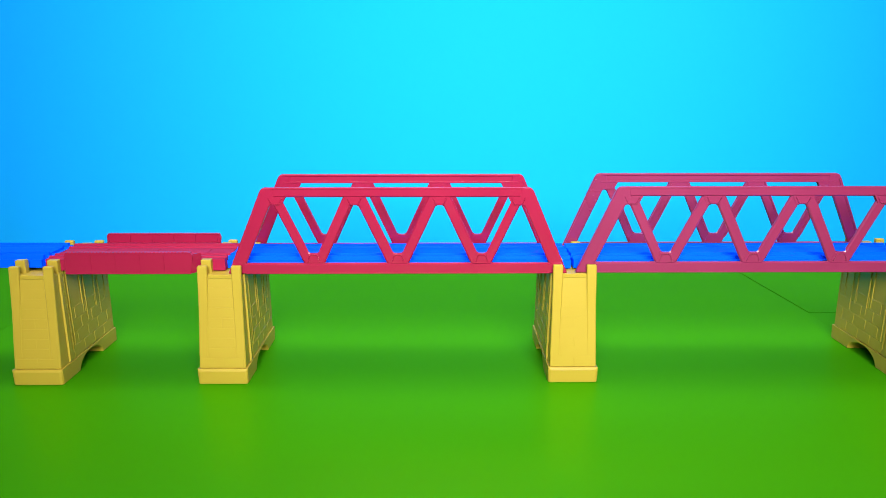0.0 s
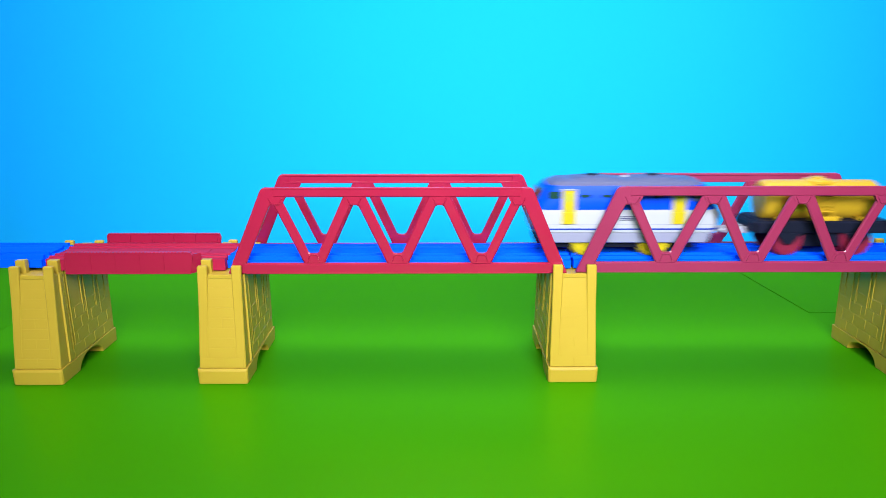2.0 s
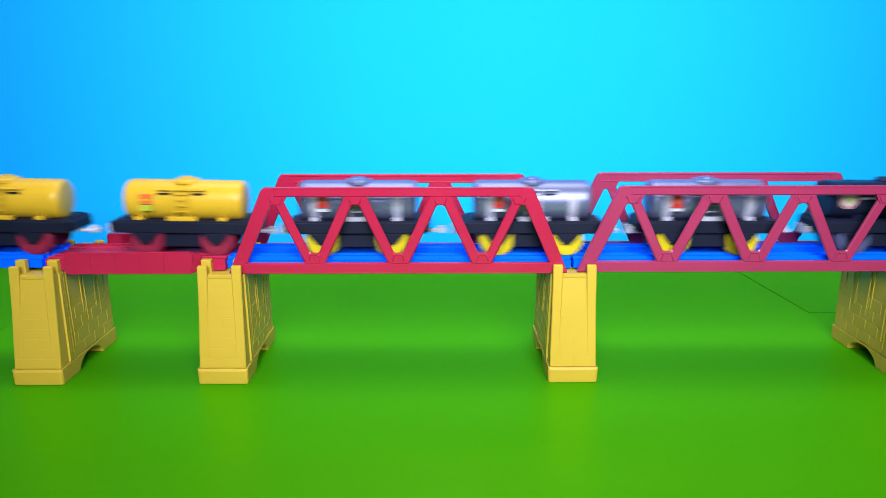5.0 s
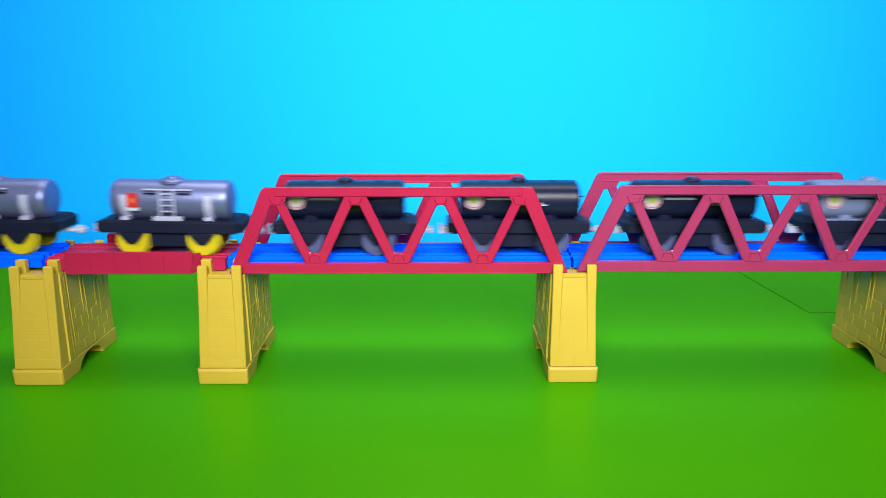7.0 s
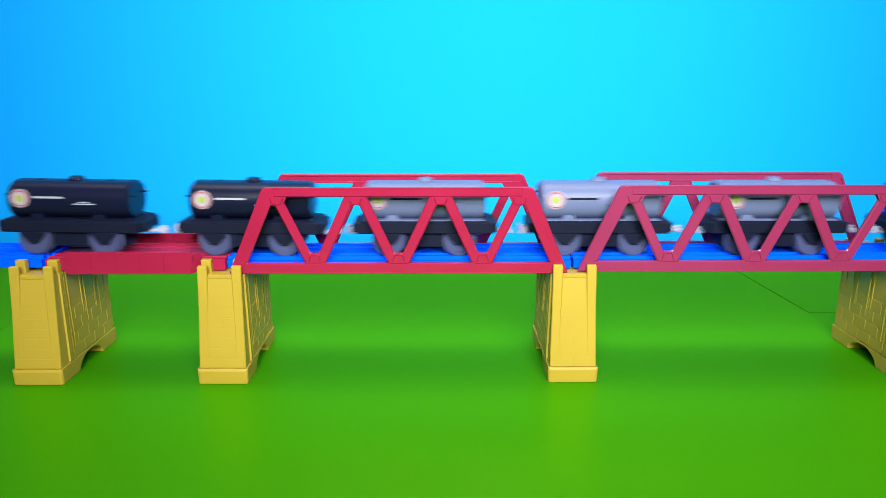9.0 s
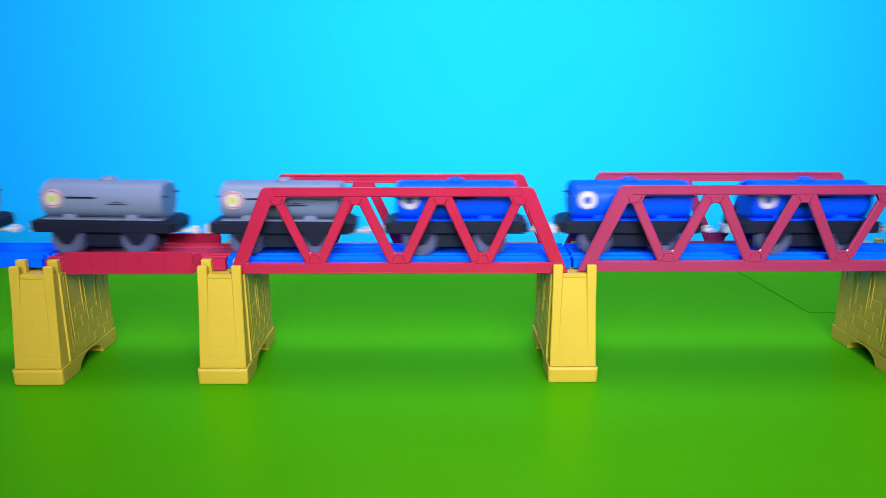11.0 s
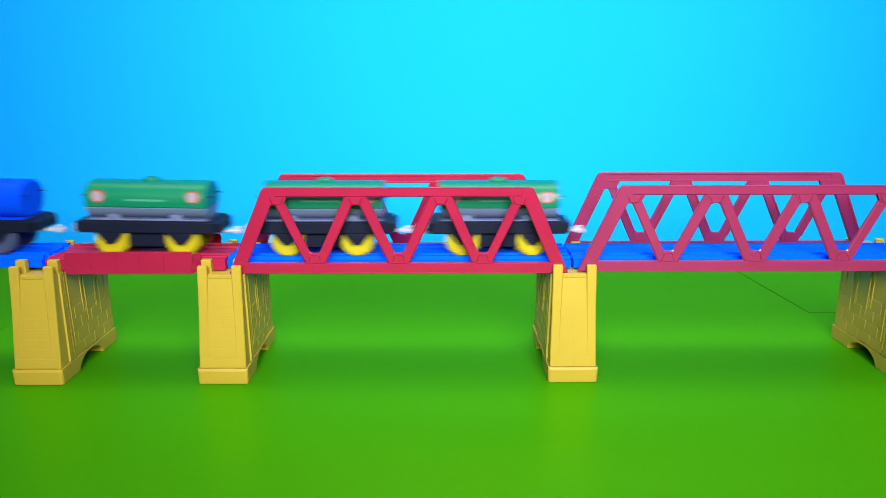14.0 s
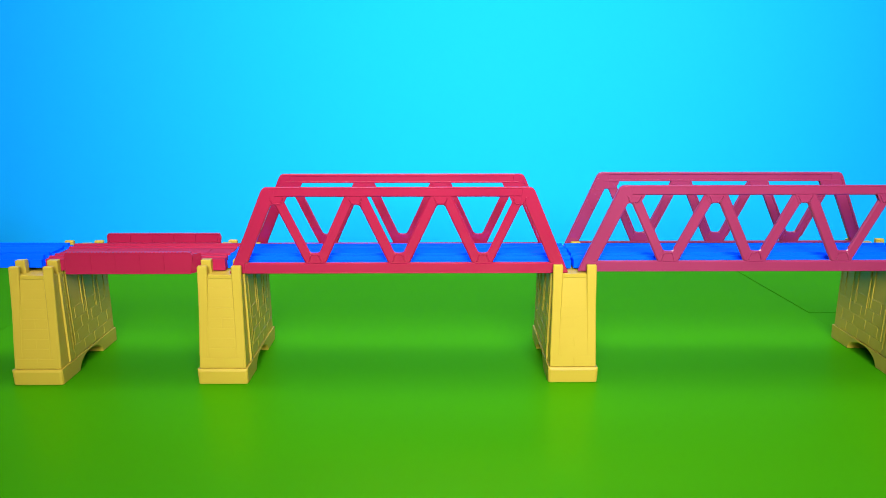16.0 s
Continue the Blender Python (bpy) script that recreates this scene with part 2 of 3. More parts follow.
    for r in range(9):
        z0 = 0.0104 + r * 0.00615
        z1 = z0 + 0.0057
        cuts = (-1.0, 0.05, 1.0) if r % 2 == 0 else (-1.0, 1.0)
        if r > 5:
            cuts = (-1.0, 1.0)
        for a, b in zip(cuts, cuts[1:]):
            for sy in (-1, 1):
                w0, w1 = (side(z0) - 0.001, side(z1) - 0.001) if z1 < 0.0180 else (0.0083 - 0.02 * (z0 - 0.018), 0.0083 - 0.02 * (z1 - 0.018))
                g, e0, e1 = 0.00022, end(sy, z0) - sy * 0.0001, end(sy, z1) - sy * 0.0001
                brick([(a * w0 + g, e0, z0), (b * w0 - g, e0, z0), (b * w1 - g, e1, z1), (a * w1 + g, e1, z1)], (0, sy, 0), 0.00018)
    for r in range(4):
        z0 = 0.0104 + r * 0.0079
        z1 = z0 + 0.0073
        n = 4
        for k in range(-1, n):
            a = (k + (0.5 if r % 2 else 0.0)) / n
            b = a + 1 / n
            a, b = max(a, 0), min(b, 1)
            if b - a < 0.05:
                continue
            ya, yb = -0.0190 + 0.0570 * a, -0.0190 + 0.0570 * b
            for sx in (-1, 1):
                g, x0, x1 = 0.00032, sx * (side(z0) - 0.0001), sx * (side(z1) - 0.0001)
                brick([(x0, ya + g, z0), (x0, yb - g, z0), (x1, yb - g, z1), (x1, ya + g, z1)], (sx, 0, 0), 0.00034)
    return t


PITCH = 0.2137
HALF = -0.1117
PIER_X = [0.0, PITCH, 2 * PITCH + 0.001] + [HALF - PITCH * k for k in range(0, 12)] + [2 * PITCH + 0.001 + PITCH * k for k in range(1, 13)]
BEND, TURN = PITCH, 0.0


def on_line(x, z=0.0):
    """Pose on the track's line: straight, with a slight bend at the joint over the third pier."""
    d = max(0.0, x - BEND)
    return pose(x, d * math.tan(radians(TURN)), z, 0, 0, TURN if x > BEND - 0.02 else 0)


pier = build_pier()
pier.matrix_world = pose(-0.0004, -0.0010, 0)
for x in PIER_X[1:]:
    # the first pier before the girder stands a little forward of the line
    copy_thing(pier, pose(x - 0.0008, -0.0018, 0) if x == HALF else on_line(x))


# ---- blue track ----
def track_profile():
    half = [(0.0, 0.0742), (0.0085, 0.0742), (0.0088, 0.0752), (0.0100, 0.0752), (0.0103, 0.0724), (0.0150, 0.0724), (0.0153, 0.0750), (0.0172, 0.0750), (0.0175, 0.0728), (0.0198, 0.0728), (0.0198, TOP + 0.0010), (0.0160, TOP + 0.0010)]
    return [(y, z) for y, z in half] + [(-y, z) for y, z in half[:0:-1]]


def build_track(length, start=0.0006):
    t = thing("track_section", pose(0, 0, 0), "bright blue plastic toy railway track section on the bridge", "toy track", "blue track sections")
    part("rail_bed", prism(track_profile(), "x", start, length - 0.0006), M["track"], t)
    for sy in (-1, 1):
        bm = bmesh.new()
        k = 0
        while 0.006 + k * 0.0089 < length - 0.004:
            x = 0.006 + k * 0.0089
            box(x, x + 0.0030, sy * 0.0126 - 0.0021, sy * 0.0126 + 0.0021, 0.0722, 0.0727, 0, bm)
            k += 1
        part("sleepers", bm, M["track"], t)
        # end tab and socket that lock to the next section
        part("lock_tab", prism([(0.0004, sy * 0.006 - 0.0022), (0.0004, sy * 0.006 + 0.0022), (-0.004, sy * 0.006 + 0.0030), (-0.004, sy * 0.006 - 0.0030)], "z", TOP + 0.002, 0.0738) if sy > 0 else box(0.0008, 0.0066, -0.0075, -0.0045, 0.0740, 0.0746, 0.0002), M["track"], t)
    return t


track = build_track(PITCH)
track.matrix_world = on_line(PITCH + 0.0005)
# the section that meets the girder bridge starts past its red coupling
build_track(PITCH, 0.0046)
for x in [2 * PITCH + 0.001 + PITCH * k for k in range(0, 12)] + [HALF - PITCH * (k + 1) for k in range(0, 11)]:
    copy_thing(track, on_line(x, 0.0010 if x < -0.2 else 0.0))


# ---- truss bridge ----
S = 0.0508
ZB0, ZB1, ZV, ZA, ZT0, ZT1 = 0.0664, 0.0732, 0.0794, 0.1085, 0.1135, 0.1194


def build_truss_bridge(near=(0.0, 1.0), far=(0.0, 1.0), shade_of="red"):
    """near, far: shift and length factor of the two side trusses, which were not moulded alike."""
    t = thing("truss_bridge", pose(0, 0, 0), "crimson plastic toy truss bridge with riveted gussets on yellow piers", "toy bridge", "truss bridges")
    W0, TH = 0.0275, 0.0024
    for sy in (-1, 1):
        def span(out, inn):
            return (-sy and min(sy * out, sy * inn), max(sy * out, sy * inn))
        y0, y1 = span(W0, W0 - TH)
        part("bottom_chord", prism([(-0.0975, ZB0), (0.0975, ZB0), (0.0960, ZB1), (-0.0960, ZB1)], "y", y0, y1, 0.0008), M[shade_of], t)
        part("top_chord", prism([(-0.0760, ZT0), (0.0760, ZT0), (0.0760, ZT1), (-0.0760, ZT1)], "y", y0, y1, 0.0008), M[shade_of], t)
        # flange lips along the chords
        for z, h in ((ZT1 - 0.0002, 0.0012), (ZT0 + 0.0010, 0.0010)):
            l0, l1 = span(W0 - TH + 0.0002, W0 - TH - 0.0006)
            part("flange", box(-0.0775, 0.0775, l0, l1, z - h, z, 0.0002), M[shade_of], t)
        l0, l1 = span(W0 - TH + 0.0002, W0 - TH - 0.0006)
        part("flange", box(-0.0965, 0.0965, l0, l1, ZB1 - 0.0012, ZB1 - 0.0002, 0.0002), M[shade_of], t)
        part("flange", box(-0.0965, 0.0965, l0, l1, ZB0 + 0.0002, ZB0 + 0.0016, 0.0002), M[shade_of], t)
        # raised rims on the outer face of the chords
        l0, l1 = span(W0 + 0.0003, W0 - 0.0003)
        for x, z0, z1 in ((0.0757, ZT1 - 0.0010, ZT1 - 0.0001), (0.0922, ZB0 + 0.0002, ZB0 + 0.0009)):
            part("rim", box(-x, x, l0, l1, z0, z1, 0.0002), M[shade_of], t)
        # diagonals: one inner edge follows the openings above, the other those below
        for k in (-1, 0, 1):
            for sx in (-1, 1):
                xb, xt = k * S, k * S + sx * S / 2 * (0.975 if k == sx else 1)

                def edge_low(z):
                    return xt - sx * (0.0022 + 0.47 * (ZA - z))

                def edge_high(z):
                    return xb + sx * (0.0027 + 0.465 * (z - ZV))
                za, zb = ZB1 - 0.0006, ZT0 + 0.0006
                foot = (xb + sx * 0.0001, za)
                poly = [(edge_low(za), za), foot, (xb + sx * 0.0001, ZV), (edge_high(ZV), ZV), (edge_high(zb), zb), (xt - sx * 0.0001, zb), (xt - sx * 0.0001, ZA), (edge_low(ZA), ZA)]
                e = 0.00015 * (1 + (sx > 0))
                a, b = span(W0 - e, W0 - TH + e)
                part("diagonal", prism(poly, "y", a, b, 0.0008), M[shade_of], t)
                mid = [(edge_low(za + 0.004) - sx * 0.0003, za + 0.004), (edge_low(za + 0.004) - sx * 0.0013, za + 0.004), (edge_low(ZA) - sx * 0.0013, ZA), (edge_low(ZA) - sx * 0.0003, ZA)]
                l0, l1 = span(W0 - TH + 0.0003, W0 - TH - 0.0005)
                part("flange", prism(mid, "y", l0, l1), M[shade_of], t)
                mid = [(edge_high(ZV + 0.001) + sx * 0.0003, ZV + 0.001), (edge_high(ZV + 0.001) + sx * 0.0013, ZV + 0.001), (edge_high(ZT0) + sx * 0.0013, ZT0), (edge_high(ZT0) + sx * 0.0003, ZT0)]
                part("flange", prism(mid, "y", l0, l1), M[shade_of], t)
        for sx in (-1, 1):
            xn = sx * 0.0730
            inner = [(xn - sx * 0.0001, ZT0 + 0.0006), (xn - sx * 0.0001, ZA), (xn + sx * 0.0028, ZA), (xn + sx * (0.0028 + 0.445 * (ZA - ZB1 + 0.0006)), ZB1 - 0.0006)]
            outer = [(sx * 0.1030, ZB0 + 0.0002), (sx * 0.0818, ZT1 - 0.0032), (sx * 0.0806, ZT1 - 0.0010), (sx * 0.0788, ZT1), (sx * 0.0735, ZT1)]
            a, b = span(W0 + 0.0002, W0 - TH - 0.0004)
            foot = [(sx * 0.0930, ZB1 - 0.0006), (sx * 0.0930, ZB0 + 0.0002)]
            part("end_post", prism(inner + foot + outer, "y", a, b, 0.0006), M[shade_of], t)
            l0, l1 = span(W0 - TH - 0.0002, W0 - TH - 0.0010)
            lip = [(sx * 0.1012, ZB0 + 0.003), (sx * 0.0812, ZT1 - 0.004), (sx * 0.0800, ZT1 - 0.004), (sx * 0.1000, ZB0 + 0.003)]
            part("flange", prism(lip, "y", l0, l1), M[shade_of], t)
        # gussets with rivets
        def gusset(x, up):
            zc, zf = (ZT0 + 0.0004, ZA + 0.0003) if up else (ZV - 0.0003, ZB1 - 0.0002)
            if up:
                poly = [(x - 0.0062, zc), (x + 0.0062, zc), (x + 0.0036, zf), (x - 0.0036, zf)]
            else:
                poly = [(x - 0.0034, zc), (x + 0.0034, zc), (x + 0.0056, zf), (x - 0.0056, zf)]
            for out in (1, -1):
                a, b = span(W0 + 0.00012, W0 - 0.0004) if out > 0 else span(W0 - TH + 0.0004, W0 - TH - 0.0003)
                g = part("gusset", prism(poly, "y", a, b), M[shade_of], t)
                if out < 0:
                    continue
                bm = bmesh.new()
                pts = []
                for (p, q) in ((poly[0], poly[3]), (poly[1], poly[2]), (poly[2], poly[3])) if up else ((poly[0], poly[3]), (poly[1], poly[2]), (poly[0], poly[1])):
                    for f in (0.12, 0.37, 0.63, 0.88):
                        px, pz = p[0] + (q[0] - p[0]) * f, p[1] + (q[1] - p[1]) * f
                        pts.append((x + (px - x) * 0.66, pz * 0.76 + (zc + zf) * 0.12))
                for px, pz in pts:
                    turned([(0, 0.00058), (sy * 0.0003, 0.00050), (sy * 0.0006, 0.00024)], "y", (px, sy * (W0 + 0.0001), pz), 8, bm)
                part("rivets", bm, M[shade_of], g)
        for k in (-1, 0, 1):
            gusset(k * S, False)
        for k in (-0.0722, -0.5 * S, 0.5 * S, 0.0722):
            gusset(k, True)
    # floor plate and cross beams under the track
    part("floor_plate", box(-0.0985, 0.0985, -0.0248, 0.0248, ZB0 + 0.0001, ZB0 + 0.0008), M[shade_of], t)
    for k in (-1.5, -0.5, 0.5, 1.5):
        part("cross_beam", box(k * S - 0.0015, k * S + 0.0015, -0.0244, 0.0244, ZB0 + 0.0007, ZB0 + 0.0011), M[shade_of], t)
    for o in t.children_recursive:
        c = sum((Vector(b) for b in o.bound_box), Vector()) / 8
        shift, k = near if c.y < -0.02 else far if c.y > 0.02 else (0.0, 1.0)
        for v in o.data.vertices:
            v.co.x = v.co.x * k + shift
            if c.y > 0.02:
                v.co.y += 0.0008
                v.co.z += 0.012 * max(0.0, v.co.z - ZB1)
    return t


AX = 0.1067
bridge = build_truss_bridge()
bridge.matrix_world = pose(AX, 0, 0)
# the right-hand bridge takes the crimson that has haze mixed in
second = build_truss_bridge((0.0024, 1.046), (-0.0030, 1.006), "mauve")
second.matrix_world = on_line(AX + 0.2132, 0.0004)
tagged(second, "crimson plastic toy truss bridge on yellow piers, haze painted into its colour")


# ---- plate girder bridge ----
def build_girder():
    t = thing("girder_bridge", pose(HALF / 2, 0, 0), "crimson plastic half-length plate girder bridge with channelled deck", "toy bridge")
    h = -HALF / 2
    half = [(0.0, 0.0742), (0.0085, 0.0742), (0.0088, 0.0752), (0.0100, 0.0752), (0.0103, 0.0738), (0.0150, 0.0738), (0.0153, 0.0754), (0.0172, 0.0754), (0.0176, 0.0745), (0.0218, 0.0745), (0.0218, TOP + 0.0006), (0.0180, TOP + 0.0006)]
    prof = half + [(-y, z) for y, z in half[:0:-1]]
    part("deck", prism(prof, "x", -h + 0.0030, h + 0.0006), M["deck"], t)
    part("connector", prism([(y * 0.86, z - 0.0002) for y, z in track_profile()], "x", h + 0.0007, h + 0.0040), M["track"], t, "blue track connector")
    part("connector", prism([(y * 0.86, z - 0.0002) for y, z in track_profile()], "x", -h + 0.0003, -h + 0.0029), M["track"], t, "blue track connector")
    for sy in (-1, 1):
        a, b = sorted((sy * 0.0275, sy * 0.0258))
        x0, x1 = (-0.0388, 0.0370) if sy < 0 else (-0.0355, 0.0395)
        g = part("side_girder", prism([(x0, ZB0 + 0.0003), (x1, ZB0 + 0.0003), (x1 + 0.0018, 0.0780), (x1 + 0.0006, 0.0798), (x0 + 0.0012, 0.0798), (x0, 0.0786)], "y", a, b, 0.0003), M["red"], t)
        a, b = sorted((sy * 0.0279, sy * 0.0252))
        part("top_flange", box(x0 + 0.001, x1 + 0.0008, a, b, 0.0793, 0.0802, 0.0002), M["red"], g)
        a, b = sorted((sy * 0.0278, sy * 0.0248))
        part("bottom_flange", box(x0, x1, a, b, ZB0 + 0.0002, ZB0 + 0.0010, 0.0002), M["red"], g)
        for k in range(6):
            x = x0 + 0.0012 + (x1 - x0 - 0.0024) * k / 5
            part("stiffener", prism([(sy * 0.0259, 0.0750), (sy * 0.0250, 0.0750), (sy * 0.0252, 0.0794), (sy * 0.0259, 0.0794)], "x", x - 0.0003, x + 0.0003), M["red"], g)
            if 0 < k < 5:
                a, b = sorted((sy * 0.0274, sy * 0.02775))
                part("seam_strip", box(x - 0.0003, x + 0.0003, a, b, ZB0 + 0.0012, 0.0783), M["red"], g)
        for sx, xe in ((1, x1 + 0.0006),) if sy < 0 else ():
            plan = [(xe, sy * 0.0274), (xe + sx * 0.0044, sy * 0.0217), (xe + sx * 0.0032, sy * 0.0217), (xe - sx * 0.0010, sy * 0.0268)]
            part("end_plate", prism(plan, "z", ZB0 + 0.0006, 0.0786), M["red"], g)
        bm = bmesh.new()
        for k in range(34):
            x = x0 + 0.003 + (x1 - x0 - 0.005) * k / 33
            box(x - 0.0005, x + 0.0005, sy * 0.0268 - 0.0005, sy * 0.0268 + 0.0005, 0.0801, 0.0804, 0, bm)
        part("rivets", bm, M["red"], g)
        a, b = sorted((sy * 0.0217, sy * 0.0258))
        for x in (x0 + 0.004, x1 - 0.004):
            part("bracket", box(x - 0.003, x + 0.003, a, b, 0.0690, 0.0742, 0.0003), M["red"], t)
        a, b = sorted((sy * 0.0219, sy * 0.0257))
        part("walkway", box(x0 + 0.0005, x1, a, b, 0.0728, 0.0744), M["red"], t)
    for x in (-0.033, 0.0, 0.033):
        part("deck_pad", box(x - 0.008, x + 0.008, -0.0055, 0.0055, 0.0741, 0.0746, 0.0002), M["deck"], t)
    return t


girder = build_girder()


# ---- running gear ----
AXLE_Z, WHEEL_R = 0.0843, 0.0098
WHEELSETS = []


def wheelset(parent, x, mat, tyre=False):
    ob = part("axle", turned([(-0.0152, 0.0012), (0.0152, 0.0012)], "y", (0, 0, 0), 10), M["steel"], parent, "steel axle")
    ob.matrix_basis = pose(x, 0, AXLE_Z)
    for sy in (-1, 1):
        prof = [(0.0112, 0.0105), (0.0120, 0.0108), (0.0124, WHEEL_R), (0.0152, WHEEL_R - 0.0002), (0.0156, WHEEL_R - 0.0006), (0.0156, 0.0074), (0.0149, 0.0069), (0.0147, 0.0032), (0.0158, 0.0028), (0.0158, 0.0006)]
        part("wheel", turned([(sy * d, r) for d, r in prof], "y", (0, 0, 0), 32), mat, ob)
    WHEELSETS.append((ob, x))
    return ob


def coupling(parent, x, way, z=0.0875):
    if way > 0:
        bm = box(x - 0.001, x + 0.0110, -0.0022, 0.0022, z - 0.0006, z + 0.0010, 0.0003)
        box(x + 0.0085, x + 0.0125, -0.0034, 0.0034, z - 0.0012, z + 0.0014, 0.0005, bm)
        prism([(x + 0.0040, z + 0.0008), (x + 0.0105, z + 0.0008), (x + 0.0120, z + 0.0030), (x + 0.0090, z + 0.0034)], "y", -0.0012, 0.0012, 0.0003, bm)
    else:
        bm = box(x - 0.0060, x + 0.001, -0.0042, -0.0024, z - 0.0012, z + 0.0030, 0.0004)
        box(x - 0.0060, x + 0.001, 0.0024, 0.0042, z - 0.0012, z + 0.0030, 0.0004, bm)
        box(x - 0.0074, x - 0.0056, -0.0044, 0.0044, z - 0.0014, z + 0.0044, 0.0005, bm)
    return part("coupling", bm, M["white"], parent, "pale plastic hook coupling")


def decal(parent, name, x, z, pieces, y, label=""):
    """A small printed plate: (mat, x0, x1, z0, z1) bars about x, z on a plane facing -y, and its twin on the far side."""
    for sy in (-1, 1):
        for k, (mat, x0, x1, z0, z1) in enumerate(pieces):
            yy = y + 0.00012 * (k + 1)
            a, b = sorted((sy * yy, sy * (y - 0.0012)))
            part(name, box(x + x0, x + x1, a, b, z + z0, z + z1), M[mat], parent, label)


def disc(parent, name, x, z, r, y, mats, label=""):
    for sy in (-1, 1):
        for k, (mat, q) in enumerate(mats):
            yy = y + 0.00015 * (k + 1)
            part(name, turned([(sy * (y - 0.0012), r * q), (sy * yy, r * q)], "y", (x, 0, z), 24), M[mat], parent, label)


def chassis(t, wheels, length=0.0850):
    h = length / 2
    c = part("chassis", box(-h, h, -0.0160, 0.0160, 0.0886, 0.0956, 0.0006), M["charcoal"], t, "black plastic underframe")
    part("deck_rim", box(-h + 0.002, h - 0.002, -0.0150, 0.0150, 0.0950, 0.0964, 0.0004), M["charcoal"], c)
    part("underbox", box(-0.0125, 0.0125, -0.0128, 0.0128, 0.0795, 0.0890, 0.0006), M["charcoal"], c)
    for x in (-0.0222, 0.0208):
        for sy in (-1, 1):
            a, b = sorted((sy * 0.0160, sy * 0.0172))
            part("axle_guard", prism([(x - 0.0085, 0.0890), (x + 0.0085, 0.0890), (x + 0.0050, 0.0850), (x + 0.0022, 0.0820), (x - 0.0022, 0.0820), (x - 0.0050, 0.0850)], "y", a, b, 0.0003), M["charcoal"], c)
        wheelset(t, x, wheels)
    for sx in (-1, 1):
        a, b = sorted((sx * (h - 0.0002), sx * (h + 0.0024)))
        part("buffer_beam", box(a, b, -0.0130, 0.0130, 0.0890, 0.0950, 0.0005), M["charcoal"], c)
    coupling(t, h, 1)
    coupling(t, -h, -1)
    return c


def barrel(r, half, cz, dome=0.004, sy=1.0, n=36):
    prof = [(-half, 0.0005), (-half + 0.0004, r * 0.45)]
    for k in range(7):
        a = k / 6 * math.pi / 2
        prof.append((-half + dome * (1 - math.cos(a) * 0.85), r - dome * 0.55 * (1 - math.sin(a))))
    prof += [(-x, q) for x, q in prof[::-1]]
    return turned(prof, "x", (0, 0, cz), n, sy=sy)


def dome_on(t, mat, z, vents, r=0.0062):
    part("manhole", turned([(z - 0.003, r), (z + 0.0008, r), (z + 0.0016, r * 0.86), (z + 0.0018, r * 0.5)], "z", (0.0, 0, 0), 24), mat, t)
    for x in vents:
        part("vent", turned([(z - 0.002, 0.0030), (z + 0.0004, 0.0030), (z + 0.0008, 0.0020)], "z", (x, 0, 0), 14), mat, t)


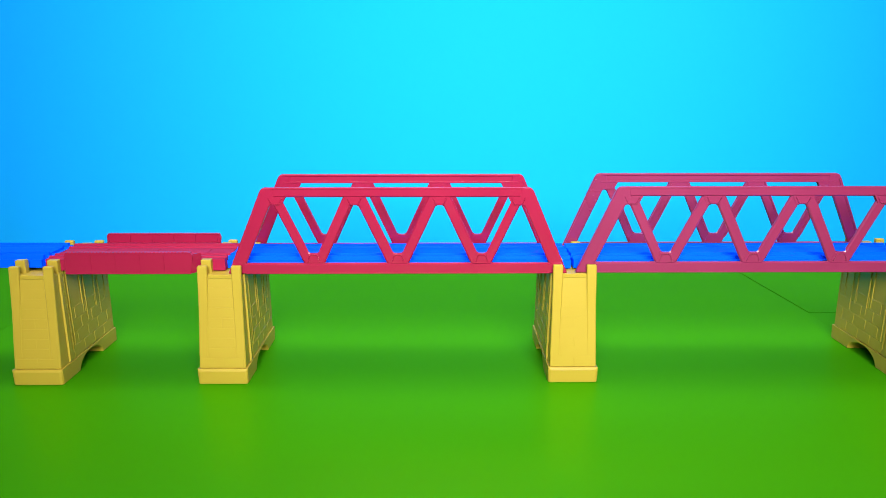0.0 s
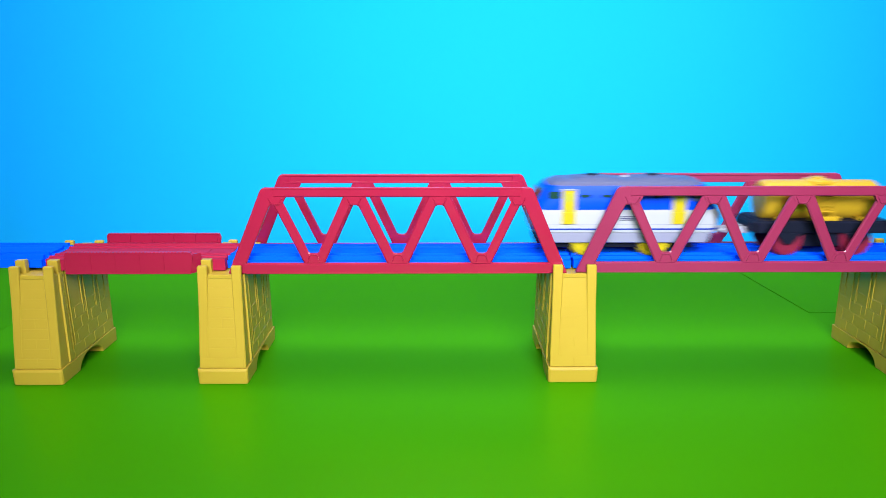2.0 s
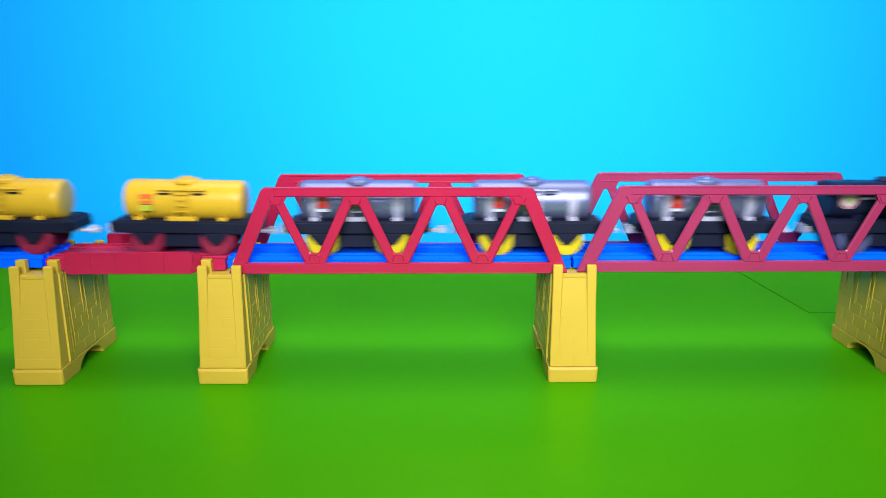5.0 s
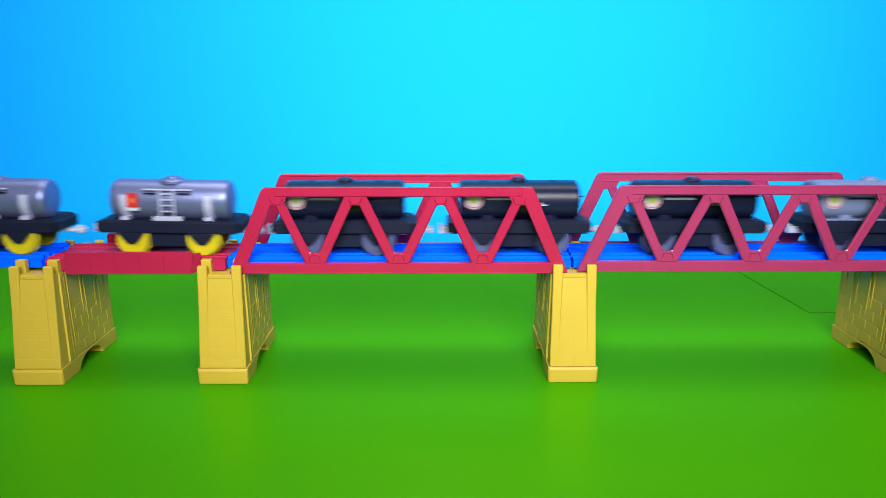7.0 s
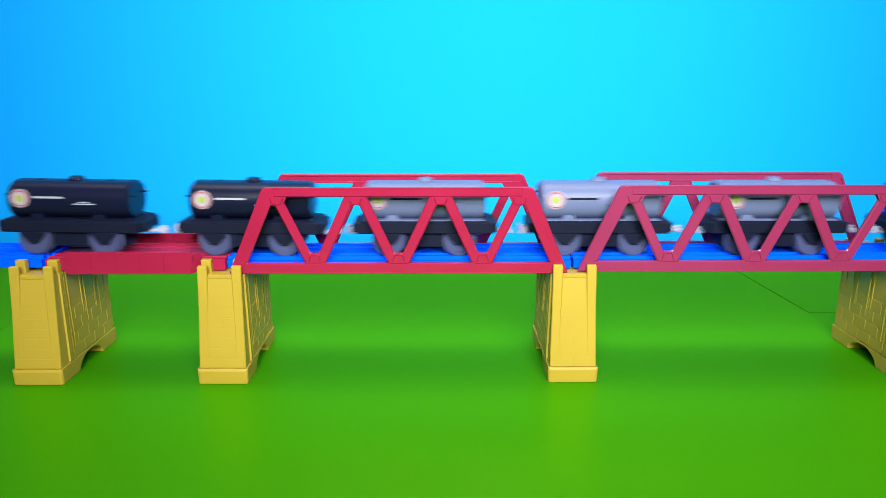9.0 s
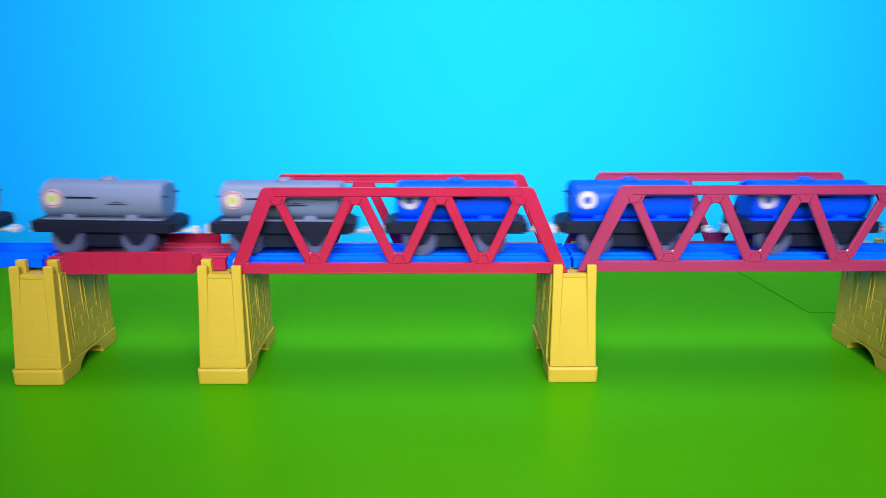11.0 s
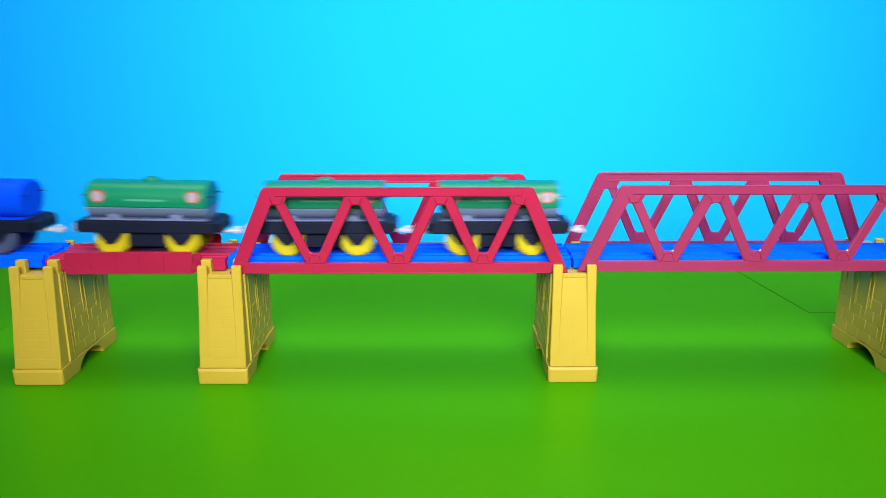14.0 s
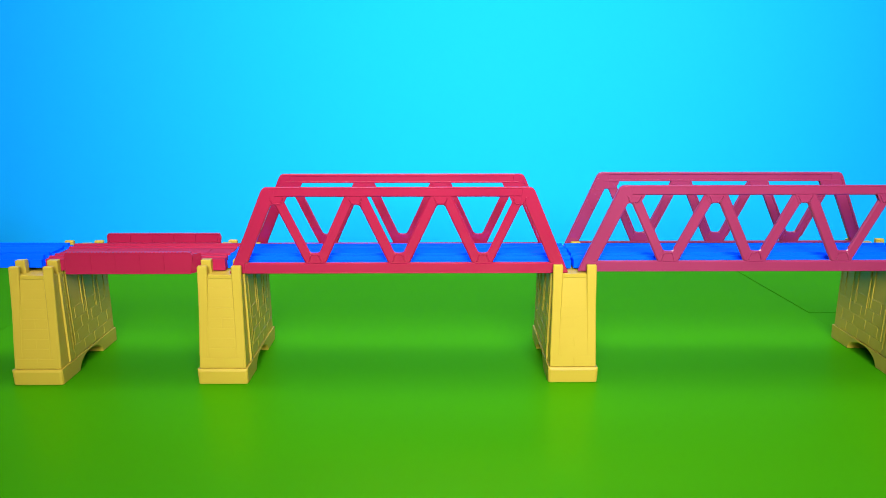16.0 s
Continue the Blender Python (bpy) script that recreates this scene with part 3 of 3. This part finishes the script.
def ladder_car(label, mat, wheels, badge, trim):
    """Round tank with saddles, side ladder and walkway."""
    t = thing("tank_wagon", pose(0, 0, 0), label, "toy wagon", "goods train wagons")
    c = chassis(t, M[wheels])
    r, cz = 0.0126, 0.1073
    body = part("tank", barrel(r, 0.0370, cz, 0.0045), M[mat], t)
    for x in (-0.0265, 0.0245):
        bm = bmesh.new()
        pts = [(r + 0.0004) * Vector((math.cos(radians(a)), math.sin(radians(a)))) for a in range(180, 361, 12)]
        poly = [(p.x, cz + p.y) for p in pts] + [(0.0138, 0.0955), (-0.0138, 0.0955)]
        for sy in (-1, 1):
            strap = [(sy * (r + 0.0004) * math.cos(radians(a)), cz + (r + 0.0004) * math.sin(radians(a))) for a in range(-70, 21, 10)]
            strap += [(sy * (r - 0.0006) * math.cos(radians(a)), cz + (r - 0.0006) * math.sin(radians(a))) for a in range(20, -71, -10)]
            prism(strap, "x", x - 0.0026, x + 0.0026, 0, bm)
        box(x - 0.0026, x + 0.0026, -0.0138, 0.0138, 0.0950, 0.0985, 0.0003, bm)
        part("saddle", bm, M[trim], body)
    part("manhole", turned([(0.1180, 0.0086), (0.1196, 0.0086), (0.1206, 0.0072), (0.1210, 0.0040)], "z", (0, 0, 0), 24), M[mat], body)
    part("lid", turned([(0.1206, 0.0040), (0.1218, 0.0038), (0.1222, 0.0020)], "z", (0, 0, 0), 18), M[mat], body)
    for sy in (-1, 1):
        part("walkway", box(-0.0150, 0.0150, min(sy * 0.0110, sy * 0.0136), max(sy * 0.0110, sy * 0.0136), 0.1148, 0.1156, 0.0002), M[trim], body)
        for x in (-0.0042, 0.0042):
            a, b = sorted((sy * 0.0136, sy * 0.0146))
            part("ladder_rail", box(x - 0.0006, x + 0.0006, a, b, 0.0960, 0.1150, 0.0002), M[trim], body)
        for k in range(5):
            z = 0.0985 + k * 0.0036
            a, b = sorted((sy * 0.0137, sy * 0.0143))
            part("rung", box(-0.0042, 0.0042, a, b, z - 0.0004, z + 0.0004), M[trim], body)
        a, b = sorted((sy * 0.0118, sy * 0.0152))
        part("step_box", box(-0.0090, 0.0090, a, b, 0.0962, 0.0990, 0.0004), M[trim], body)
    if badge == "yellow":
        decal(body, "badge", -0.0215, 0.1085, [("orange", -0.0036, 0.0036, -0.0022, 0.0040), ("yellow", -0.0034, 0.0034, 0.0000, 0.0010), ("lime", -0.0036, 0.0036, -0.0062, -0.0026)], 0.0138, "printed orange and green panel")
    else:
        decal(body, "badge", -0.0212, 0.1085, [("signal_red", -0.0032, 0.0032, -0.0040, 0.0046), ("orange", -0.0013, 0.0013, -0.0014, 0.0014), ("white", -0.0036, 0.0036, -0.0062, -0.0044)], 0.0138, "printed red panel")
    for x in (-0.0105, 0.0100):
        decal(body, "lettering", x, 0.1128, [("charcoal", -0.0040, 0.0040, -0.0004, 0.0004)], 0.0130)
    return t


def smooth_car(label, mat, wheels, badge, lower="", marks="white"):
    """Smooth tank with pinched waist line, end pins and round badge."""
    t = thing("tank_wagon", pose(0, 0, 0), label, "toy wagon", "goods train wagons")
    c = chassis(t, M[wheels])
    cz = 0.1077
    prof = []
    for a in range(0, 360, 10):
        u, v = math.cos(radians(a)), math.sin(radians(a))
        prof.append((0.0150 * math.copysign(abs(u) ** 0.8, u), cz + 0.0117 * math.copysign(abs(v) ** 0.85, v)))
    if lower:
        waist = cz - 0.0034
        top = [p for p in prof if p[1] >= waist] + [(0.0148, waist), (-0.0148, waist)]
        top = sorted(top, key=lambda p: math.atan2(p[1] - cz - 0.002, p[0]))
        body = part("tank", shade(prism(top, "x", -0.0370, 0.0370, 0.0006), 0.4), M[mat], t)
        bot = [(y * 0.985, z) for y, z in prof if z <= waist - 0.0001] + [(0.0145, waist - 0.0001), (-0.0145, waist - 0.0001)]
        bot = sorted(bot, key=lambda p: math.atan2(p[1] - waist + 0.003, p[0]))
        part("lower_tank", shade(prism(bot, "x", -0.0366, 0.0366, 0.0004), 0.4), M[lower], body, "pale gray lower half")
    else:
        body = part("tank", shade(prism(prof, "x", -0.0370, 0.0370, 0.0014), 0.4), M[mat], t)
    base = lower or mat
    part("foot_rail", box(-0.0365, 0.0365, -0.0142, 0.0142, 0.0955, 0.0972, 0.0004), M[base], body)
    for x in (-0.0200, 0.0180):
        for sy in (-1, 1):
            a, b = sorted((sy * 0.0100, sy * 0.0147))
            part("saddle", prism([(x - 0.0048, 0.0962), (x + 0.0048, 0.0962), (x + 0.0030, 0.1000), (x - 0.0030, 0.1000)], "y", a, b, 0.0004), M[base], body)
    for sx in (-1, 1):
        part("end_pin", turned([(sx * 0.0360, 0.0007), (sx * 0.0398, 0.0005)], "x", (0, -0.0100, 0.1110), 8), M["charcoal"], body)
        part("end_pin", turned([(sx * 0.0360, 0.0007), (sx * 0.0398, 0.0005)], "x", (0, 0.0100, 0.1110), 8), M["charcoal"], body)
    z = cz + 0.0115
    part("manhole", turned([(z - 0.002, 0.0052), (z + 0.0006, 0.0052), (z + 0.0012, 0.0044), (z + 0.0020, 0.0042), (z + 0.0024, 0.0030)], "z", (0, 0, 0), 22), M[mat], body)
    for x in (-0.0215, 0.0215):
        part("vent", turned([(z - 0.002, 0.0034), (z + 0.0002, 0.0032), (z + 0.0005, 0.0018)], "z", (x, 0, 0), 14), M[mat], body)
    if badge == "twin":
        for x in (-0.0285, 0.0290):
            disc(body, "badge", x, 0.1112, 0.0040, 0.0149, [("signal_red", 1.0), ("pink", 0.80), ("skirt", 0.34)], "small round pale badge with orange rim")
        decal(body, "lettering", 0.0, 0.1090, [("leaf", -0.0120, 0.0120, -0.0006, 0.0006)], 0.01495)
    else:
        disc(body, "badge", -0.0285, 0.1095, 0.0057, 0.0150, [("pink", 1.0), ("signal_red" if badge != "blue" else "badge_white", 0.86), ("badge_white", 0.74), ("navy" if badge == "blue" else "lime", 0.40)], "round white badge with coloured centre")
        if badge == "blue":
            decal(body, "lettering", 0.0, 0.1112, [("charcoal", -0.0108, 0.0108, -0.0006, 0.0005)], 0.0150)
            decal(body, "lettering", -0.0155, 0.1062, [("gray", -0.0055, 0.0055, -0.0006, 0.0002)], 0.0147)
        else:
            decal(body, "lettering", -0.0118, 0.1103, [(marks, -0.0092, 0.0092, -0.0006, 0.0006)], 0.0150)
            decal(body, "lettering", 0.0100, 0.1070, [(marks, -0.0062, 0.0062, -0.0009, -0.0002), (marks, -0.0030, 0.0030, 0.0003, 0.0009)], 0.0149)
    return t


# ---- locomotive ----
def build_loco():
    t = thing("locomotive", pose(0, 0, 0), "blue and white toy locomotive with gray roof and yellow doors", "toy locomotive")
    HW = 0.0178
    # (z, half length, half width, corner radius)
    part("skirt", stacked([(0.0832, 0.0512, HW - 0.0010, 0.004), (0.0836, 0.0518, HW - 0.0004, 0.004), (0.0897, 0.0543, HW, 0.005)]), M["skirt"], t, "gray side skirt")
    body = part("body", stacked([(0.0897, 0.0568, HW - 0.0003, 0.007), (0.0903, 0.0576, HW + 0.0002, 0.008), (0.0950, 0.0586, HW + 0.0004, 0.009), (0.1040, 0.0586, HW + 0.0002, 0.010)]), M["white"], t, "white lower body")
    part("stripe", stacked([(0.0916, 0.05818, HW + 0.00062, 0.0083), (0.0925, 0.05835, HW + 0.00066, 0.0085)]), M["navy"], body, "thin blue stripe")
    part("seam_line", stacked([(0.0948, 0.0587, HW + 0.0005, 0.009), (0.0950, 0.0587, HW + 0.0005, 0.009)]), M["skirt"], body)
    upper = part("cab_shell", stacked([(0.1038, 0.0580, HW - 0.0001, 0.010), (0.1044, 0.0576, HW + 0.0001, 0.0105), (0.1100, 0.0547, HW - 0.0003, 0.0105), (0.1160, 0.0513, HW - 0.0008, 0.0105), (0.1185, 0.0497, HW - 0.0014, 0.0105)]), M["blue"], t, "bright blue upper body")
    roof = part("roof", stacked([(0.1184, 0.0490, HW - 0.0018, 0.0110), (0.1200, 0.0474, HW - 0.0030, 0.0105), (0.1212, 0.0450, HW - 0.0060, 0.0095), (0.1218, 0.0430, HW - 0.0095, 0.0070)]), M["roof"], t, "gray moulded roof")
    for x in (-0.0195, 0.0185):
        bm = stacked([(0.1200, 0.0205, 0.0135, 0.0100, x), (0.1219, 0.0155, 0.0110, 0.0080, x), (0.1229, 0.0085, 0.0062, 0.0050, x), (0.1233, 0.0036, 0.0036, 0.0030, x)])
        part("roof_fan_hood", bm, M["roof"], roof)
        part("roof_fan_cap", turned([(0.1228, 0.0042), (0.1238, 0.0040), (0.1241, 0.0022)], "z", (x, 0, 0), 18), M["charcoal"], roof, "dark fan cap")
    part("roof_vent", turned([(0.1200, 0.0022), (0.1226, 0.0020), (0.1230, 0.0010)], "z", (0.0010, 0, 0), 16), M["white"], roof, "pale roof vent")
    # doors with pale surrounds, side windows, plates
    for sy in (-1, 1):
        def sheet(name, x0, x1, z0, z1, y, th, mat, lab=""):
            a, b = sorted((sy * y, sy * (y - th)))
            return part(name, box(x0, x1, a, b, z0, z1, 0.0002), M[mat], body if z1 < 0.104 else upper, lab)
        for x in (-0.0362, 0.0312):
            d = sheet("door", x - 0.0038, x + 0.0038, 0.0955, 0.1166, HW + 0.0008, 0.0022, "wheel_yellow", "yellow cab door")
            a, b = sorted((sy * (HW + 0.0013), sy * (HW - 0.0008)))
            part("door_leaf", box(x - 0.0043, x + 0.0043, a, b, 0.0952, 0.1028, 0.0003), M["wheel_yellow"], d)
            a, b = sorted((sy * (HW + 0.0012), sy * (HW - 0.0008)))
            for x0, x1, z0, z1 in ((x - 0.0044, x - 0.0038, 0.1030, 0.1168), (x + 0.0038, x + 0.0044, 0.1030, 0.1168), (x - 0.0046, x + 0.0046, 0.1160, 0.1168)):
                part("door_surround", box(x0, x1, a, b, z0, z1, 0.0002), M["pale"], d, "pale door surround")
            a, b = sorted((sy * (HW + 0.0011), sy * (HW - 0.0008)))
            part("door_window", box(x - 0.0016, x + 0.0016, a, b, 0.1092, 0.1142), M["lime"], d, "olive door window")
        for x in (-0.0262, -0.0130, 0.0025, 0.0178):
            sheet("window", x - 0.0036, x + 0.0036, 0.1115, 0.1134, HW - 0.0002, 0.0022, "glass", "small dark side window")
        sheet("cab_window", -0.0490, -0.0415, 0.1108, 0.1152, HW - 0.0002, 0.0024, "glass", "dark cab side window")
        # flat gray pane: the reflection on this window is put into its colour
        sheet("cab_window", 0.0395, 0.0478, 0.1090, 0.1148, HW - 0.0002, 0.0024, "gray", "cab side window with its reflection painted pale gray")
        for k, z in enumerate((0.0978, 0.0988, 0.0998)):
            sheet("number_plate", -0.0060 + 0.0006 * k, 0.0060 - 0.0006 * k, z - 0.0003, z + 0.0003, HW + 0.0007, 0.0012, "roof")
    for sx in (-1, 1):
        part("windscreen", prism([(sx * 0.0559, 0.1090), (sx * 0.0518, 0.1165), (sx * 0.0503, 0.1165), (sx * 0.0541, 0.1090)], "y", -0.0110, 0.0110, 0.0002), M["glass"], upper, "dark windscreen")
        for sy in (-1, 1):
            part("headlight", turned([(sx * 0.0570, 0.0024), (sx * 0.0592, 0.0024), (sx * 0.0596, 0.0014)], "x", (0, sy * 0.0100, 0.0995), 16), M["pink"], body, "pale round headlight")
        a, b = sorted((sx * 0.0500, sx * 0.0550))
        part("valance", box(a, b, -0.0120, 0.0120, 0.0820, 0.0890, 0.0010), M["charcoal"], t, "dark end valance")
    part("underframe", box(-0.0440, 0.0440, -0.0125, 0.0125, 0.0792, 0.0850, 0.0005), M["charcoal"], t)
    for x in (-0.0237, 0.0180):
        wheelset(t, x, M["wheel_yellow"])
    coupling(t, 0.0556, 1)
    return t


# ---- the train ----
TRAIN = [build_loco()]
KINDS = [
    ladder_car("yellow toy tank wagon with maroon wheels and orange badge", "yellow", "wheel_red", "yellow", "yellow"),
    ladder_car("silver toy tank wagon with yellow wheels and red badge", "silver", "wheel_yellow", "silver", "pale"),
    smooth_car("black toy tank wagon with gray wheels and round badge", "black", "wheel_gray", "round"),
    smooth_car("gray toy tank wagon with gray wheels and round badge", "gray", "wheel_gray", "round", "", "charcoal"),
    smooth_car("blue toy tank wagon with gray wheels and white badge", "blue", "wheel_gray", "blue"),
    smooth_car("green over gray toy tank wagon with yellow wheels", "green", "wheel_yellow", "twin", "gray"),
]
for kind in KINDS:
    TRAIN.append(kind)
    for k in range(2):
        TRAIN.append(copy_thing(kind, pose(0, 0, 0)))
SPIN = [o for thing_ in TRAIN for o in thing_.children if o.name.split(".")[0] == "axle"]

# travel of the locomotive's middle along the track, and each vehicle's offset behind it
GAUGE = 0.000343
RUN = [(0.0, 2165), (0.5, 1904), (1.0, 1643), (1.5, 1381), (2.0, 1118), (2.4, 890), (2.8, 645), (3.2, 406), (3.5, 229), (3.8, 43), (4.2, -213), (5.2, -768), (6.3, -1317), (6.6, -1457), (7.0, -1634), (7.5, -1827), (7.9, -1988), (8.3, -2134), (8.6, -2266), (9.0, -2436), (9.2, -2523), (10.2, -2971), (11.3, -3463), (11.7, -3650), (12.1, -3842), (12.5, -4038), (13.0, -4288), (13.5, -4541), (13.8, -4720), (14.2, -4941), (14.5, -5113), (14.7, -5225), (15.1, -5459), (15.5, -5690), (16.0, -5980)]


def place(v):
    return 0.1341 + (v - 790) * GAUGE


def travel(t):
    """Smooth position along the track at t seconds."""
    ts = [r[0] for r in RUN]
    xs = [place(r[1]) for r in RUN]
    i = max(0, min(len(ts) - 2, next((k - 1 for k in range(1, len(ts)) if ts[k] >= t), len(ts) - 2)))

    def slope(k):
        a, b = max(0, k - 1), min(len(ts) - 1, k + 1)
        return (xs[b] - xs[a]) / (ts[b] - ts[a])
    h = ts[i + 1] - ts[i]
    u = (t - ts[i]) / h
    return (2 * u**3 - 3 * u**2 + 1) * xs[i] + (u**3 - 2 * u**2 + u) * h * slope(i) + (3 * u**2 - 2 * u**3) * xs[i + 1] + (u**3 - u**2) * h * slope(i + 1)


def slack(x):
    """The couplings run a little slack towards both ends of the bridge."""
    d = max(-0.31, min(0.31, x - 0.1341))
    return x + 0.25 * d**3


def rail_pose(x):
    """A vehicle's pose, easing through the slight bend."""
    f = max(0.0, min(1.0, (x - BEND + 0.05) / 0.1))
    rise = max(0.0, min(0.22, 0.03 - x))
    g = max(0.0, min(1.0, (0.06 - x) / 0.06)) * max(0.0, min(1.0, (x + 0.25) / 0.06))
    return pose(x, max(0.0, x - BEND) * math.tan(radians(TURN)), rise * 0.009, 0, 1.0 * g, TURN * f)


def motions():
    times = [k * 0.2 for k in range(81)]
    for k, car in enumerate(TRAIN):
        off = 0.0 if k == 0 else (350 + 316 * (k - 1)) * GAUGE
        walk(car, [(t, rail_pose(slack(travel(t) + off))) for t in times])
    # the bridges creep and lift slightly as the train rumbles over
    walk(bridge, [(t, pose(AX + d, 0, z)) for t, d, z in ((0.0, 0, 0), (2.0, 0, 0), (4.0, 0.0003, 0.0001), (9.0, 0.0006, 0.0001), (16.0, 0.0007, 0.0002))])
    walk(second, [(t, on_line(AX + 0.2132 + d, 0.0004 + z)) for t, d, z in ((0.0, 0, 0), (1.2, 0, 0), (3.5, 0.0005, 0.0003), (7.0, 0.0010, 0.0006), (12.5, 0.0014, 0.0007), (16.0, 0.0013, 0.0007))])
    start = travel(0.0)
    fine = [k / 15 for k in range(241)]
    for axle in SPIN:
        x, z = axle.location.x, axle.location.z
        walk(axle, [(t, pose(x, 0, z, 0, math.degrees((travel(t) - start) / WHEEL_R), 0)) for t in fine])


motions()
